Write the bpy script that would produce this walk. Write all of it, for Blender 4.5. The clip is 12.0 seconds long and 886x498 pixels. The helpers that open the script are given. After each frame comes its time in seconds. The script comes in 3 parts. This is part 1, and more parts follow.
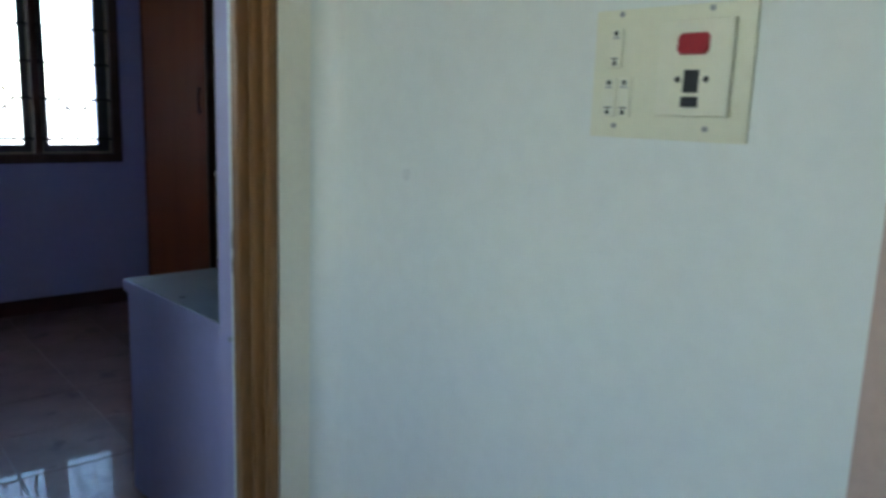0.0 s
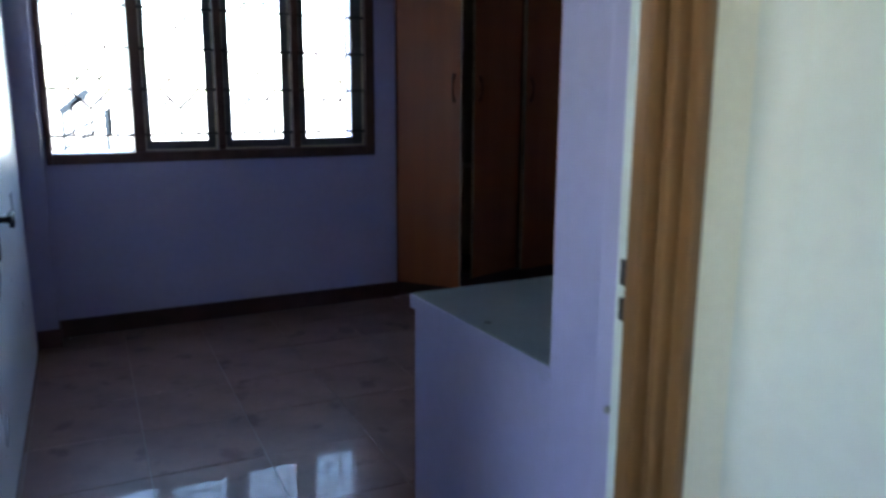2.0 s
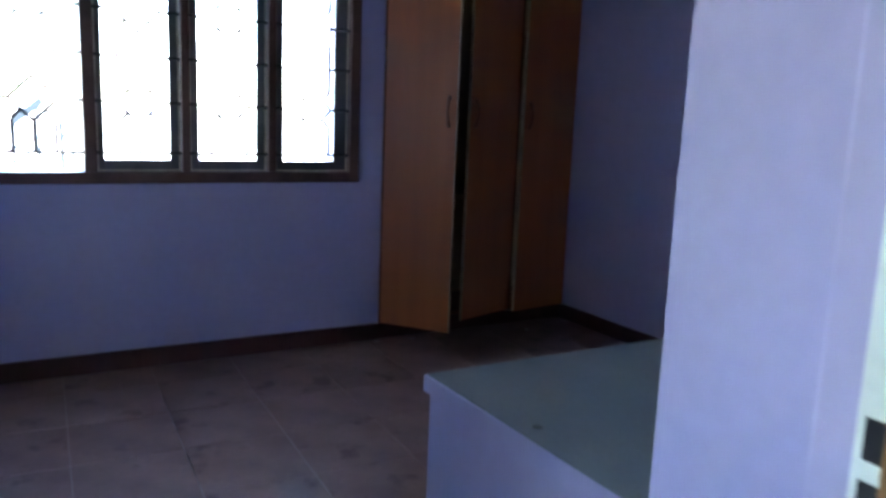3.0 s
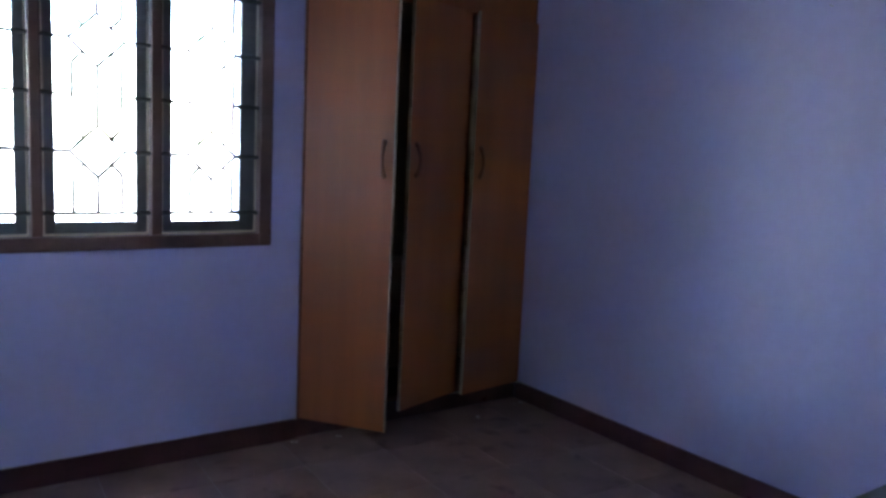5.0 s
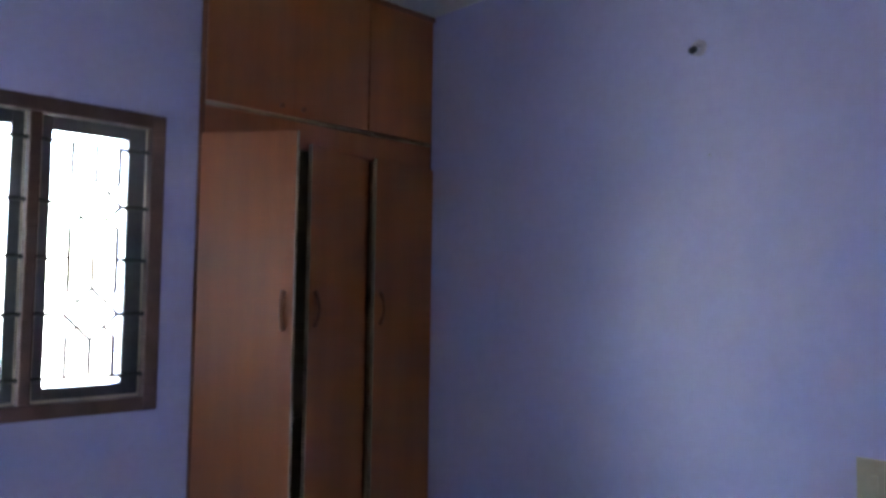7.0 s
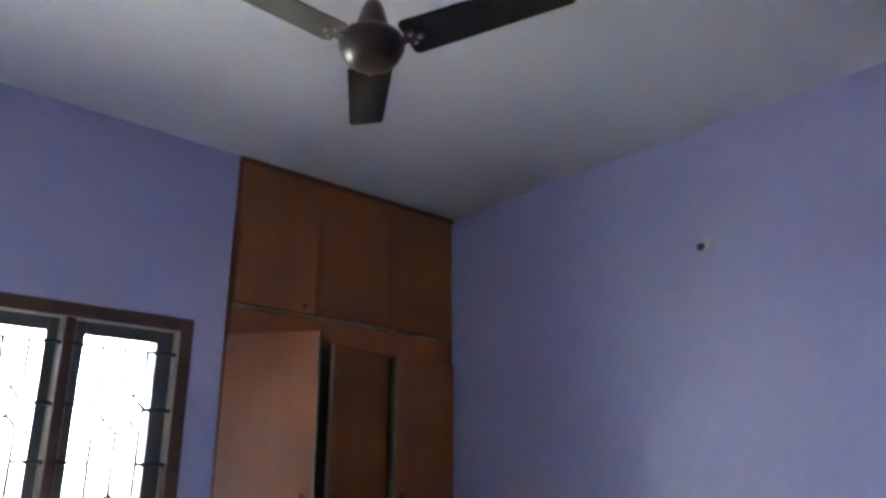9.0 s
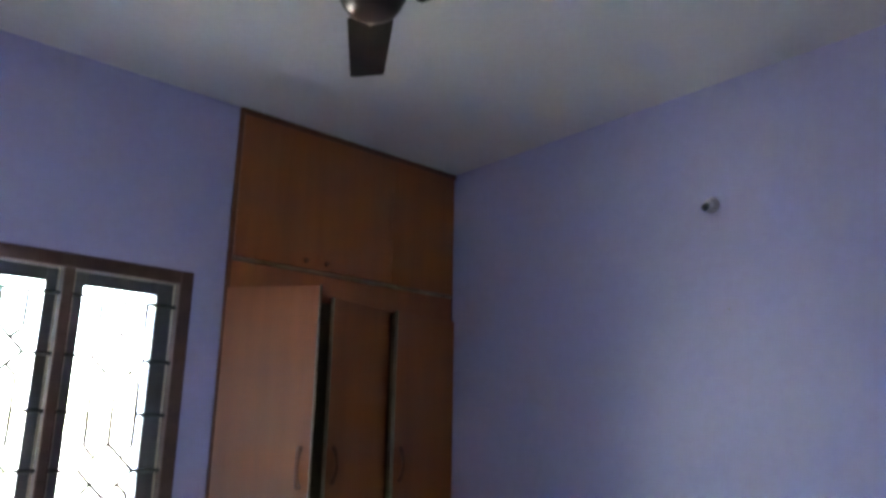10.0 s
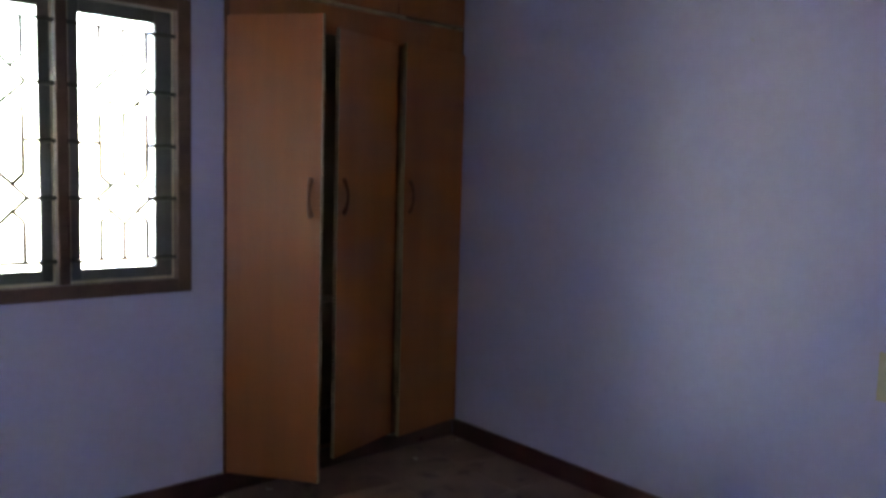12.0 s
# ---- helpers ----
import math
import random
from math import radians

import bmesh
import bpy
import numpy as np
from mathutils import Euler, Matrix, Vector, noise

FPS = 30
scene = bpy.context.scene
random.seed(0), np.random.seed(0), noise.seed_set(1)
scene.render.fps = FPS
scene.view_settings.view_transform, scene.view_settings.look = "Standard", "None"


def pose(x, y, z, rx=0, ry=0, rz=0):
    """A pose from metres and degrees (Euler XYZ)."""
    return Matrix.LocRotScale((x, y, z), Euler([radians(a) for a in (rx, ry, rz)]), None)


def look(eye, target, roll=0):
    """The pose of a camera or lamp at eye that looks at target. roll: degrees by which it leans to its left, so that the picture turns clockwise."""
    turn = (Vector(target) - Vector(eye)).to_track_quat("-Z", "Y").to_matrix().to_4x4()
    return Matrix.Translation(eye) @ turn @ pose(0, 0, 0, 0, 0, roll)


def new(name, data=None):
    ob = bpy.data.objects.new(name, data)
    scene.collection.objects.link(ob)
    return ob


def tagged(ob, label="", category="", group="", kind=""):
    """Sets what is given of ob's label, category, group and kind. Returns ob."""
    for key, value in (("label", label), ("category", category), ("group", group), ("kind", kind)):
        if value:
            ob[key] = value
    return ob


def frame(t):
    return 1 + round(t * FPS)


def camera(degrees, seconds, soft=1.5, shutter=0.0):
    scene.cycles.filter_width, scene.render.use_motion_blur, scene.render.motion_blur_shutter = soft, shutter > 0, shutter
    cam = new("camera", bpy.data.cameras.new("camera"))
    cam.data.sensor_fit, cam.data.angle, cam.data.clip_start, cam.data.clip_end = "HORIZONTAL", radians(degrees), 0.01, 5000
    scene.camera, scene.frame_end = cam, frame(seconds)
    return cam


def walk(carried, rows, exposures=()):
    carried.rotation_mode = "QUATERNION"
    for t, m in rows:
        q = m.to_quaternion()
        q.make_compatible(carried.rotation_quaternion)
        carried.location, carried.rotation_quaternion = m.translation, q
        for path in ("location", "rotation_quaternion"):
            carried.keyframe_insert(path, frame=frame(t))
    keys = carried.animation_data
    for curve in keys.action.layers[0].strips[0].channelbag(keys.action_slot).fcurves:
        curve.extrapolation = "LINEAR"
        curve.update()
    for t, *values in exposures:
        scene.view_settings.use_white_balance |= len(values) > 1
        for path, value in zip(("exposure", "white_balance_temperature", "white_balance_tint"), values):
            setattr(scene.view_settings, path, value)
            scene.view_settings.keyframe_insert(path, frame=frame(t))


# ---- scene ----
cam = camera(60.5, 12.0, soft=3.1, shutter=0.5)
PATH = [
    (0, (1.39, 3.641, 1.354), (2.734, 5.078, 0.997), 2.0),
    (0.5, (1.359, 3.7, 1.345), (2.591, 5.236, 0.997), 1.7),
    (1, (1.366, 3.847, 1.325), (2.444, 5.494, 0.971), 0.3),
    (1.5, (1.405, 4.047, 1.32), (2.349, 5.772, 0.955), -0.5),
    (2, (1.412, 4.275, 1.321), (2.318, 6.013, 0.925), 0.3),
    (2.5, (1.432, 4.551, 1.325), (2.384, 6.267, 0.937), 1.7),
    (2.7, (1.459, 4.644, 1.319), (2.433, 6.352, 0.952), 2.1),
    (4.3, (1.815, 5.318, 1.397), (2.847, 7.012, 1.143), 2.6),
    (4.5, (1.848, 5.384, 1.395), (2.949, 7.036, 1.159), 2.8),
    (5, (1.926, 5.517, 1.398), (3.072, 7.138, 1.152), 2.7),
    (5.5, (1.931, 5.598, 1.42), (3.146, 7.162, 1.143), 3.1),
    (6, (1.954, 5.633, 1.429), (3.245, 7.141, 1.182), 2.6),
    (6.5, (1.942, 5.668, 1.444), (3.302, 7.133, 1.382), 1.8),
    (7, (1.927, 5.653, 1.459), (3.303, 7.1, 1.57), 0.9),
    (7.5, (1.905, 5.637, 1.482), (3.266, 7.082, 1.726), 0.4),
    (7.7, (1.894, 5.633, 1.486), (3.243, 7.078, 1.787), 0.4),
    (9.3, (1.907, 5.602, 1.485), (3.165, 7.03, 2.1), 0.5),
    (9.5, (1.917, 5.602, 1.485), (3.171, 7.034, 2.1), 0.7),
    (10, (1.932, 5.614, 1.496), (3.214, 7.071, 1.98), 1.2),
    (10.5, (1.943, 5.607, 1.47), (3.245, 7.088, 1.802), 1.1),
    (11, (1.951, 5.607, 1.458), (3.267, 7.109, 1.568), 1.2),
    (11.5, (1.965, 5.611, 1.456), (3.275, 7.122, 1.426), 1.5),
    (12, (1.983, 5.614, 1.456), (3.277, 7.128, 1.276), 1.6),
]
EXPOSURES = [(0.0, 4.37, 6250, 6), (1.0, 4.41, 6450, 7), (1.6, 4.6, 6500, 8), (2.5, 5.35, 6200, 9), (4.4, 6.2, 6200, 10), (6.0, 6.5, 6600, 9),
             (9.5, 6.7, 7150, 5), (10.5, 6.6, 7600, 4), (12.0, 6.4, 8700, 4)]
walk(cam, [(t, look(eye, target, roll)) for t, eye, target, roll in PATH], EXPOSURES)

# ---- light ----
world = bpy.data.worlds.new("sky")
scene.world = world
world.use_nodes = True
wn = world.node_tree
sky = wn.nodes.new("ShaderNodeTexSky")
sky.sky_type = "NISHITA"
sky.sun_disc = False
sky.sun_elevation = radians(48)
sky.sun_rotation = radians(200)
sky.dust_density = 1.0
wn.nodes["Background"].inputs["Strength"].default_value = 0.15
wn.links.new(sky.outputs["Color"], wn.nodes["Background"].inputs["Color"])
sun = new("sun", bpy.data.lights.new("sun", "SUN"))
sun.data.energy = 3.0
sun.data.angle = radians(10)
sun.data.color = (1.0, 0.95, 0.88)
sun.matrix_world = look((0, 0, 20), (8 * math.sin(radians(20)), 8 * math.cos(radians(20)), 20 - 9))


def area_lamp(name, place, target, w, h, watts, colour):
    ob = new(name, bpy.data.lights.new(name, "AREA"))
    ob.data.shape, ob.data.size, ob.data.size_y = "RECTANGLE", w, h
    ob.data.energy, ob.data.color = watts, colour
    ob.matrix_world = look(place, target)
    return ob


# daylight that comes into the hall through its own window, beside and behind the walker
area_lamp("hall_side_window_light", (-0.69, 3.85, 1.6), (3.0, 3.95, 1.3), 0.7, 0.9, 0.18, (0.73, 0.97, 1.0))


# ---- materials ----
def mat(name, colour, rough=0.6, metal=0.0, spread=0.12, scale=3.0, fine=60.0, bump=0.1, stretch=None, spec=0.5, coat=0.0, second=None, sway=1.0):
    """A surface with stains at a large scale, grain at a small one, and a fine relief."""
    m = bpy.data.materials.new(name)
    m.use_nodes = True
    n, l = m.node_tree.nodes, m.node_tree.links
    b = n["Principled BSDF"]
    b.inputs["Metallic"].default_value = metal
    b.inputs["Specular IOR Level"].default_value = spec
    b.inputs["Coat Weight"].default_value = coat
    b.inputs["Coat Roughness"].default_value = 0.15
    co = n.new("ShaderNodeTexCoord")
    mp = n.new("ShaderNodeMapping")
    mp.inputs["Scale"].default_value = stretch or (1, 1, 1)
    l.new(co.outputs["Object"], mp.inputs["Vector"])
    big, small = n.new("ShaderNodeTexNoise"), n.new("ShaderNodeTexNoise")
    for t, s, d in ((big, scale, 4), (small, fine, 3)):
        t.inputs["Scale"].default_value, t.inputs["Detail"].default_value = s, d
        l.new(mp.outputs["Vector"], t.inputs["Vector"])
    mix = n.new("ShaderNodeMix")
    mix.data_type = "RGBA"
    c2 = second or tuple(c * (1 - 2.2 * spread) for c in colour)
    mix.inputs["A"].default_value = (*colour, 1)
    mix.inputs["B"].default_value = (*c2, 1)
    ramp = n.new("ShaderNodeValToRGB")
    ramp.color_ramp.elements[0].position, ramp.color_ramp.elements[1].position = 0.35, 0.75
    l.new(big.outputs["Fac"], ramp.inputs["Fac"])
    l.new(ramp.outputs["Color"], mix.inputs["Factor"])
    mul = n.new("ShaderNodeMix")
    mul.data_type, mul.blend_type = "RGBA", "MULTIPLY"
    mul.inputs["Factor"].default_value = min(1.0, spread * 3)
    gr = n.new("ShaderNodeValToRGB")
    gr.color_ramp.elements[0].color, gr.color_ramp.elements[1].color = (0.75, 0.75, 0.75, 1), (1.1, 1.1, 1.1, 1)
    gr.color_ramp.elements[0].position, gr.color_ramp.elements[1].position = 0.35, 0.65
    l.new(small.outputs["Fac"], gr.inputs["Fac"])
    l.new(mix.outputs["Result"], mul.inputs["A"])
    l.new(gr.outputs["Color"], mul.inputs["B"])
    l.new(mul.outputs["Result"], b.inputs["Base Color"])
    rr = n.new("ShaderNodeMapRange")
    rr.inputs["To Min"].default_value, rr.inputs["To Max"].default_value = max(0.02, rough - 0.08 * sway), min(1, rough + 0.1 * sway)
    l.new(big.outputs["Fac"], rr.inputs["Value"])
    l.new(rr.outputs["Result"], b.inputs["Roughness"])
    bp = n.new("ShaderNodeBump")
    bp.inputs["Strength"].default_value, bp.inputs["Distance"].default_value = bump, 0.003
    l.new(small.outputs["Fac"], bp.inputs["Height"])
    l.new(bp.outputs["Normal"], b.inputs["Normal"])
    return m


LILAC = mat("lilac_wall_paint", (0.388, 0.376, 0.585), 0.5, spread=0.04, scale=1.3, fine=25, bump=0.12)
CEIL = mat("ceiling_paint", (0.64, 0.622, 0.622), 0.7, spread=0.04, scale=1.2, fine=40, bump=0.1)
WHITE = mat("hall_wall_paint", (0.74, 0.77, 0.71), 0.55, spread=0.03, scale=1.5, fine=30, bump=0.08)
PALE = mat("pale_green_white_paint", (0.70, 0.77, 0.72), 0.5, spread=0.06, scale=9, fine=50, bump=0.2)
# wall paint warmed and lightened to stand for light bounced beside the jamb
WARMLIT = mat("warmlit_paint", (0.85, 0.815, 0.69), 0.5, spread=0.03, scale=4, fine=60, bump=0.06)
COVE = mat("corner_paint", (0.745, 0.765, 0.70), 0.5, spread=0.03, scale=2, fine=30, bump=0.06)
JAMB = mat("varnished_jamb_wood", (0.25, 0.122, 0.042), 0.38, spread=0.12, scale=5, fine=40, bump=0.12, stretch=(5, 5, 0.6), coat=0.2)
WINWOOD = mat("window_frame_wood", (0.115, 0.060, 0.046), 0.5, spread=0.15, scale=4, fine=40, bump=0.15, stretch=(3, 3, 3), spec=0.3)
# bead wood made pale: the highlight along the sash is in the colour
BEAD = mat("bead_highlight_wood", (0.44, 0.35, 0.27), 0.6, spread=0.12, scale=8, fine=80, bump=0.1)
# frame wood greyed and lightened to stand for glare around the panes
SASH = mat("sash_wood_glare", (0.105, 0.104, 0.103), 0.6, spread=0.12, scale=4, fine=40, bump=0.12, spec=0.25)
VENEER = mat("wardrobe_veneer", (0.345, 0.095, 0.023), 0.36, spread=0.07, scale=2.5, fine=35, bump=0.03, stretch=(6, 6, 0.35), spec=0.6)
CARCASS = mat("wardrobe_frame_wood", (0.17, 0.055, 0.02), 0.45, spread=0.1, scale=4, fine=40, bump=0.08, stretch=(6, 6, 0.5))
EDGE = mat("raw_board_edge", (0.50, 0.38, 0.27), 0.6, spread=0.12, scale=8, fine=80, bump=0.1)
WORN = mat("worn_edge", (0.18, 0.07, 0.03), 0.6, spread=0.12, scale=9, fine=70, bump=0.1, second=(0.48, 0.38, 0.30))
# olive tone standing for the lit wardrobe inside, seen between the doors
OLIVE = mat("lit_inside_tone", (0.20, 0.145, 0.085), 0.6, spread=0.1, scale=4, fine=40, bump=0.05, stretch=(5, 5, 0.5))
INSIDE = mat("wardrobe_inside", (0.55, 0.40, 0.28), 0.7, spread=0.1)
SKIRT = mat("skirting_stone", (0.075, 0.022, 0.022), 0.3, spread=0.15, scale=9, fine=90, bump=0.05)
STONE = mat("slab_stone", (0.15, 0.178, 0.188), 0.45, spread=0.08, scale=3, fine=90, bump=0.05)
GROUT = mat("tile_joint", (0.29, 0.22, 0.20), 0.8, spread=0.1)
IRON = mat("grille_iron", (0.060, 0.056, 0.053), 0.7, metal=0.0, spread=0.1, spec=0.15)
PLATE = mat("switch_plate", (0.74, 0.73, 0.55), 0.4, spread=0.03, scale=5, bump=0.02)
PLATE2 = mat("switch_body", (0.765, 0.75, 0.58), 0.35, spread=0.03, scale=5, bump=0.02)
PLATE3 = mat("aged_switch_plate", (0.46, 0.41, 0.27), 0.5, spread=0.06, scale=9, bump=0.03)
RED = mat("red_rocker", (0.36, 0.016, 0.028), 0.35, spread=0.05, bump=0.02)
BLACK = mat("black_plastic", (0.015, 0.016, 0.018), 0.4, spread=0.05, bump=0.02)
STEEL = mat("dull_steel", (0.35, 0.35, 0.35), 0.4, metal=0.8, spread=0.1)
FAN = mat("fan_brown_enamel", (0.022, 0.010, 0.008), 0.3, spread=0.15, scale=8, bump=0.02, coat=0.0, spec=0.5)
BLADE = mat("fan_blade_enamel", (0.015, 0.012, 0.010), 0.45, spread=0.2, scale=7, fine=50, bump=0.03, second=(0.040, 0.037, 0.031), spec=0.15)
DOORW = mat("white_door_paint", (0.80, 0.84, 0.88), 0.28, spread=0.03, bump=0.01, sway=0.3)
HALLTRIM = mat("pink_beige_trim", (0.50, 0.36, 0.29), 0.5, spread=0.06)
HANDLE = mat("handle_wood", (0.22, 0.072, 0.028), 0.55, spread=0.1, stretch=(4, 4, 0.5))
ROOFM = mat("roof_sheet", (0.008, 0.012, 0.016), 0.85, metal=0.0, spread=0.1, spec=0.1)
LIGHTWALL = mat("outside_plaster", (0.8, 0.8, 0.78), 0.8, spread=0.05)
GROUND = mat("outside_ground", (0.45, 0.42, 0.36), 0.9, spread=0.15, scale=0.5, fine=8)


def tile_material():
    m = mat("brown_floor_tile", (0.245, 0.148, 0.130), 0.32, spread=0.10, scale=5, fine=40, bump=0.008, second=(0.175, 0.102, 0.09), spec=0.08, sway=0.4, coat=0.25)
    n, l = m.node_tree.nodes, m.node_tree.links
    b = n["Principled BSDF"]
    b.inputs["Coat Roughness"].default_value = 0.03
    info = n.new("ShaderNodeObjectInfo")
    co = n.new("ShaderNodeTexCoord")
    add = n.new("ShaderNodeVectorMath")
    wob = n.new("ShaderNodeTexNoise")
    wob.inputs["Scale"].default_value, wob.inputs["Detail"].default_value = 7.0, 5
    sc = n.new("ShaderNodeMath")
    sc.operation = "MULTIPLY"
    sc.inputs[1].default_value = 40
    l.new(info.outputs["Random"], sc.inputs[0])
    l.new(co.outputs["Object"], add.inputs[0])
    l.new(sc.outputs["Value"], add.inputs[1])
    l.new(add.outputs["Vector"], wob.inputs["Vector"])
    blot = n.new("ShaderNodeValToRGB")
    blot.color_ramp.elements[0].position, blot.color_ramp.elements[1].position = 0.60, 0.70
    l.new(wob.outputs["Fac"], blot.inputs["Fac"])
    fac = n.new("ShaderNodeMath")
    fac.operation = "MULTIPLY"
    fac.inputs[1].default_value = 0.6
    l.new(blot.outputs["Color"], fac.inputs[0])
    mix = n.new("ShaderNodeMix")
    mix.data_type = "RGBA"
    mix.inputs["B"].default_value = (0.085, 0.04, 0.035, 1)
    old = b.inputs["Base Color"].links[0].from_socket
    l.new(fac.outputs["Value"], mix.inputs["Factor"])
    l.new(old, mix.inputs["A"])
    l.new(mix.outputs["Result"], b.inputs["Base Color"])
    return m


TILE = tile_material()


def glass_material():
    m = bpy.data.materials.new("window_glass")
    m.use_nodes = True
    b = m.node_tree.nodes["Principled BSDF"]
    b.inputs["Transmission Weight"].default_value = 1
    b.inputs["Roughness"].default_value = 0.0
    b.inputs["IOR"].default_value = 1.45
    b.inputs["Base Color"].default_value = (0.97, 1, 0.99, 1)
    return m


GLASS = glass_material()


# ---- shapes ----
def add_box(bm, x0, x1, y0, y1, z0, z1, bevel=0.0):
    r = bmesh.ops.create_cube(bm, size=1)
    vs = r["verts"]
    bmesh.ops.scale(bm, vec=(x1 - x0, y1 - y0, z1 - z0), verts=vs)
    bmesh.ops.translate(bm, vec=((x0 + x1) / 2, (y0 + y1) / 2, (z0 + z1) / 2), verts=vs)
    if bevel:
        es = list({e for v in vs for e in v.link_edges})
        bmesh.ops.bevel(bm, geom=es, offset=bevel, segments=2, profile=0.6, affect="EDGES")
    return bm


def box(x0, x1, y0, y1, z0, z1, bevel=0.0):
    return add_box(bmesh.new(), x0, x1, y0, y1, z0, z1, bevel)


def boxes(*rows, bevel=0.0):
    bm = bmesh.new()
    for r in rows:
        add_box(bm, *r, bevel)
    return bm


def add_rod(bm, p, q, r, sides=6, r2=None):
    p, q = Vector(p), Vector(q)
    d = q - p
    m = Matrix.Translation((p + q) / 2) @ d.to_track_quat("Z", "Y").to_matrix().to_4x4()
    bmesh.ops.create_cone(bm, cap_ends=True, segments=sides, radius1=r, radius2=r if r2 is None else r2, depth=d.length, matrix=m)
    return bm


def tube(points, radii, sides=8):
    """One continuous round bar along points that lie in a plane of constant x."""
    bm = bmesh.new()
    rings = []
    for i, (p, rad) in enumerate(zip(points, radii)):
        a, c = points[max(i - 1, 0)], points[min(i + 1, len(points) - 1)]
        way = (Vector(c) - Vector(a)).normalized()
        side = Vector((1, 0, 0))
        up = way.cross(side)
        rings.append([bm.verts.new(Vector(p) + side * rad * math.cos(2 * math.pi * k / sides) + up * rad * math.sin(2 * math.pi * k / sides)) for k in range(sides)])
    for a, c in zip(rings, rings[1:]):
        for k in range(sides):
            bm.faces.new((a[k], a[(k + 1) % sides], c[(k + 1) % sides], c[k]))
    bm.faces.new(list(reversed(rings[0])))
    bm.faces.new(rings[-1])
    bmesh.ops.recalc_face_normals(bm, faces=bm.faces)
    return bm


def lathe(profile, steps=32):
    """A turned shape from (radius, height) pairs."""
    bm = bmesh.new()
    rings = []
    for r, z in profile:
        rings.append([bm.verts.new((r * math.cos(2 * math.pi * i / steps), r * math.sin(2 * math.pi * i / steps), z)) for i in range(steps)])
    for a, b in zip(rings, rings[1:]):
        for i in range(steps):
            bm.faces.new((a[i], a[(i + 1) % steps], b[(i + 1) % steps], b[i]))
    bm.faces.new(list(reversed(rings[0])))
    bm.faces.new(rings[-1])
    bmesh.ops.recalc_face_normals(bm, faces=bm.faces)
    return bm


def part(name, bm, material, parent=None, label="", smooth=False):
    me = bpy.data.meshes.new(name)
    bm.to_mesh(me)
    bm.free()
    me.materials.append(material)
    if smooth:
        for p in me.polygons:
            p.use_smooth = True
    ob = new(name, me)
    if parent:
        ob.parent = parent
    if label:
        ob["label"] = label
    return ob


def structure(name, bm, material, label, category):
    return tagged(part(name, bm, material), label, category, kind="structure")


def thing(name, m, label, category, group=""):
    ob = new(name)
    ob.matrix_world = m
    return tagged(ob, label, category, group)


# ---- the room's shell ----
XW, XE = 1.25, 4.82          # west and east wall faces
YS, YN = 5.183, 8.80          # south and north wall faces
H = 3.02
HALLX = 2.345                 # the hall's switch wall
WX0, WX1, WZ0, WZ1 = 1.412, 3.275, 0.949, 2.180     # window opening
CX0 = 3.423                  # wardrobe's west edge
CD = 0.55                    # wardrobe's depth
BOXX, BOXY0, BOXY1, BOXZ = 2.324, 5.529, 6.212, 0.759
HY = 5.036                   # the hall's face of the wall with the way in
LEAN = 0.04                  # the west wall and the tiles run slightly out of square with the window wall

structure("wall_north", boxes(
    (XW - 0.2, WX0, YN, YN + 0.23, 0, H), (WX0, WX1, YN, YN + 0.23, 0, WZ0), (WX0, WX1, YN, YN + 0.23, WZ1, H),
    (WX1, CX0, YN, YN + 0.23, 0, H), (CX0 - 0.1, CX0, YN + 0.23, YN + CD + 0.1, 0, H), (CX0, XE + 0.2, YN + CD, YN + CD + 0.1, 0, H)),
    LILAC, "lilac painted plaster wall with a window opening", "wall")
structure("wall_east", box(XE, XE + 0.2, BOXY0, YN + CD, 0, H), LILAC, "plain lilac painted plaster wall", "wall")
DY0, DY1, DZ = 6.60, 8.50, 2.03


def lean(bm):
    for v in bm.verts:
        v.co.x += LEAN * (v.co.y - 7.7)
    return bm


structure("wall_west", lean(boxes((XW - 0.2, XW, YS - 0.05, DY0, 0, H), (XW - 0.2, XW, DY0, DY1, DZ, H), (XW - 0.2, XW, DY1, YN, 0, H),
          (XW - 0.3, XW - 0.2, DY0 - 0.1, DY1 + 0.1, 0, DZ + 0.1))),
          LILAC, "lilac painted plaster wall with a door", "wall")
structure("column", box(XW, 1.395, 8.635, YN, 0, H, 0.004), LILAC, "lilac painted square corner column", "column")
structure("ceiling", box(XW - 0.35, XE + 0.2, YS, YN + CD, H, H + 0.15), CEIL, "off-white painted flat ceiling", "ceiling")
# the wall with the way in: lilac towards the room, white towards the hall
JX0, JX1 = 1.25, 2.152        # clear way between the jambs
WAYZ = 2.06
structure("wall_south", boxes((XW - 0.35, JX0 - 0.07, HY + 0.077, YS, 0, H), (JX0 - 0.07, JX1 + 0.048, HY + 0.077, YS, WAYZ + 0.07, H),
          (BOXX, XE, HY + 0.077, BOXY0, 0, H), (JX1 + 0.048, BOXX, HY + 0.077, YS, 0, H)),
          LILAC, "lilac painted wall beside the doorway", "wall")
structure("hall_wall_east", boxes((HALLX, HALLX + 0.2, 3.924, HY, 0, H), (HALLX, HALLX + 0.2, 0.95, 3.05, 0, H), (HALLX, HALLX + 0.2, 3.05, 3.924, 2.1, H)),
          WHITE, "white painted hall wall with faint smudges", "wall")
# the bounced light on this strip is put into its colour
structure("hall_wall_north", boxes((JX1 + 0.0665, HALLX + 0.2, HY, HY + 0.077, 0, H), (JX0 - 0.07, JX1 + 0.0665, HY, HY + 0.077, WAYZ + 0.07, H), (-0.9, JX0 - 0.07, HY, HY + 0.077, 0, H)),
          WARMLIT, "narrow painted wall beside the door frame, warmed for bounced light", "wall")
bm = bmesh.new()
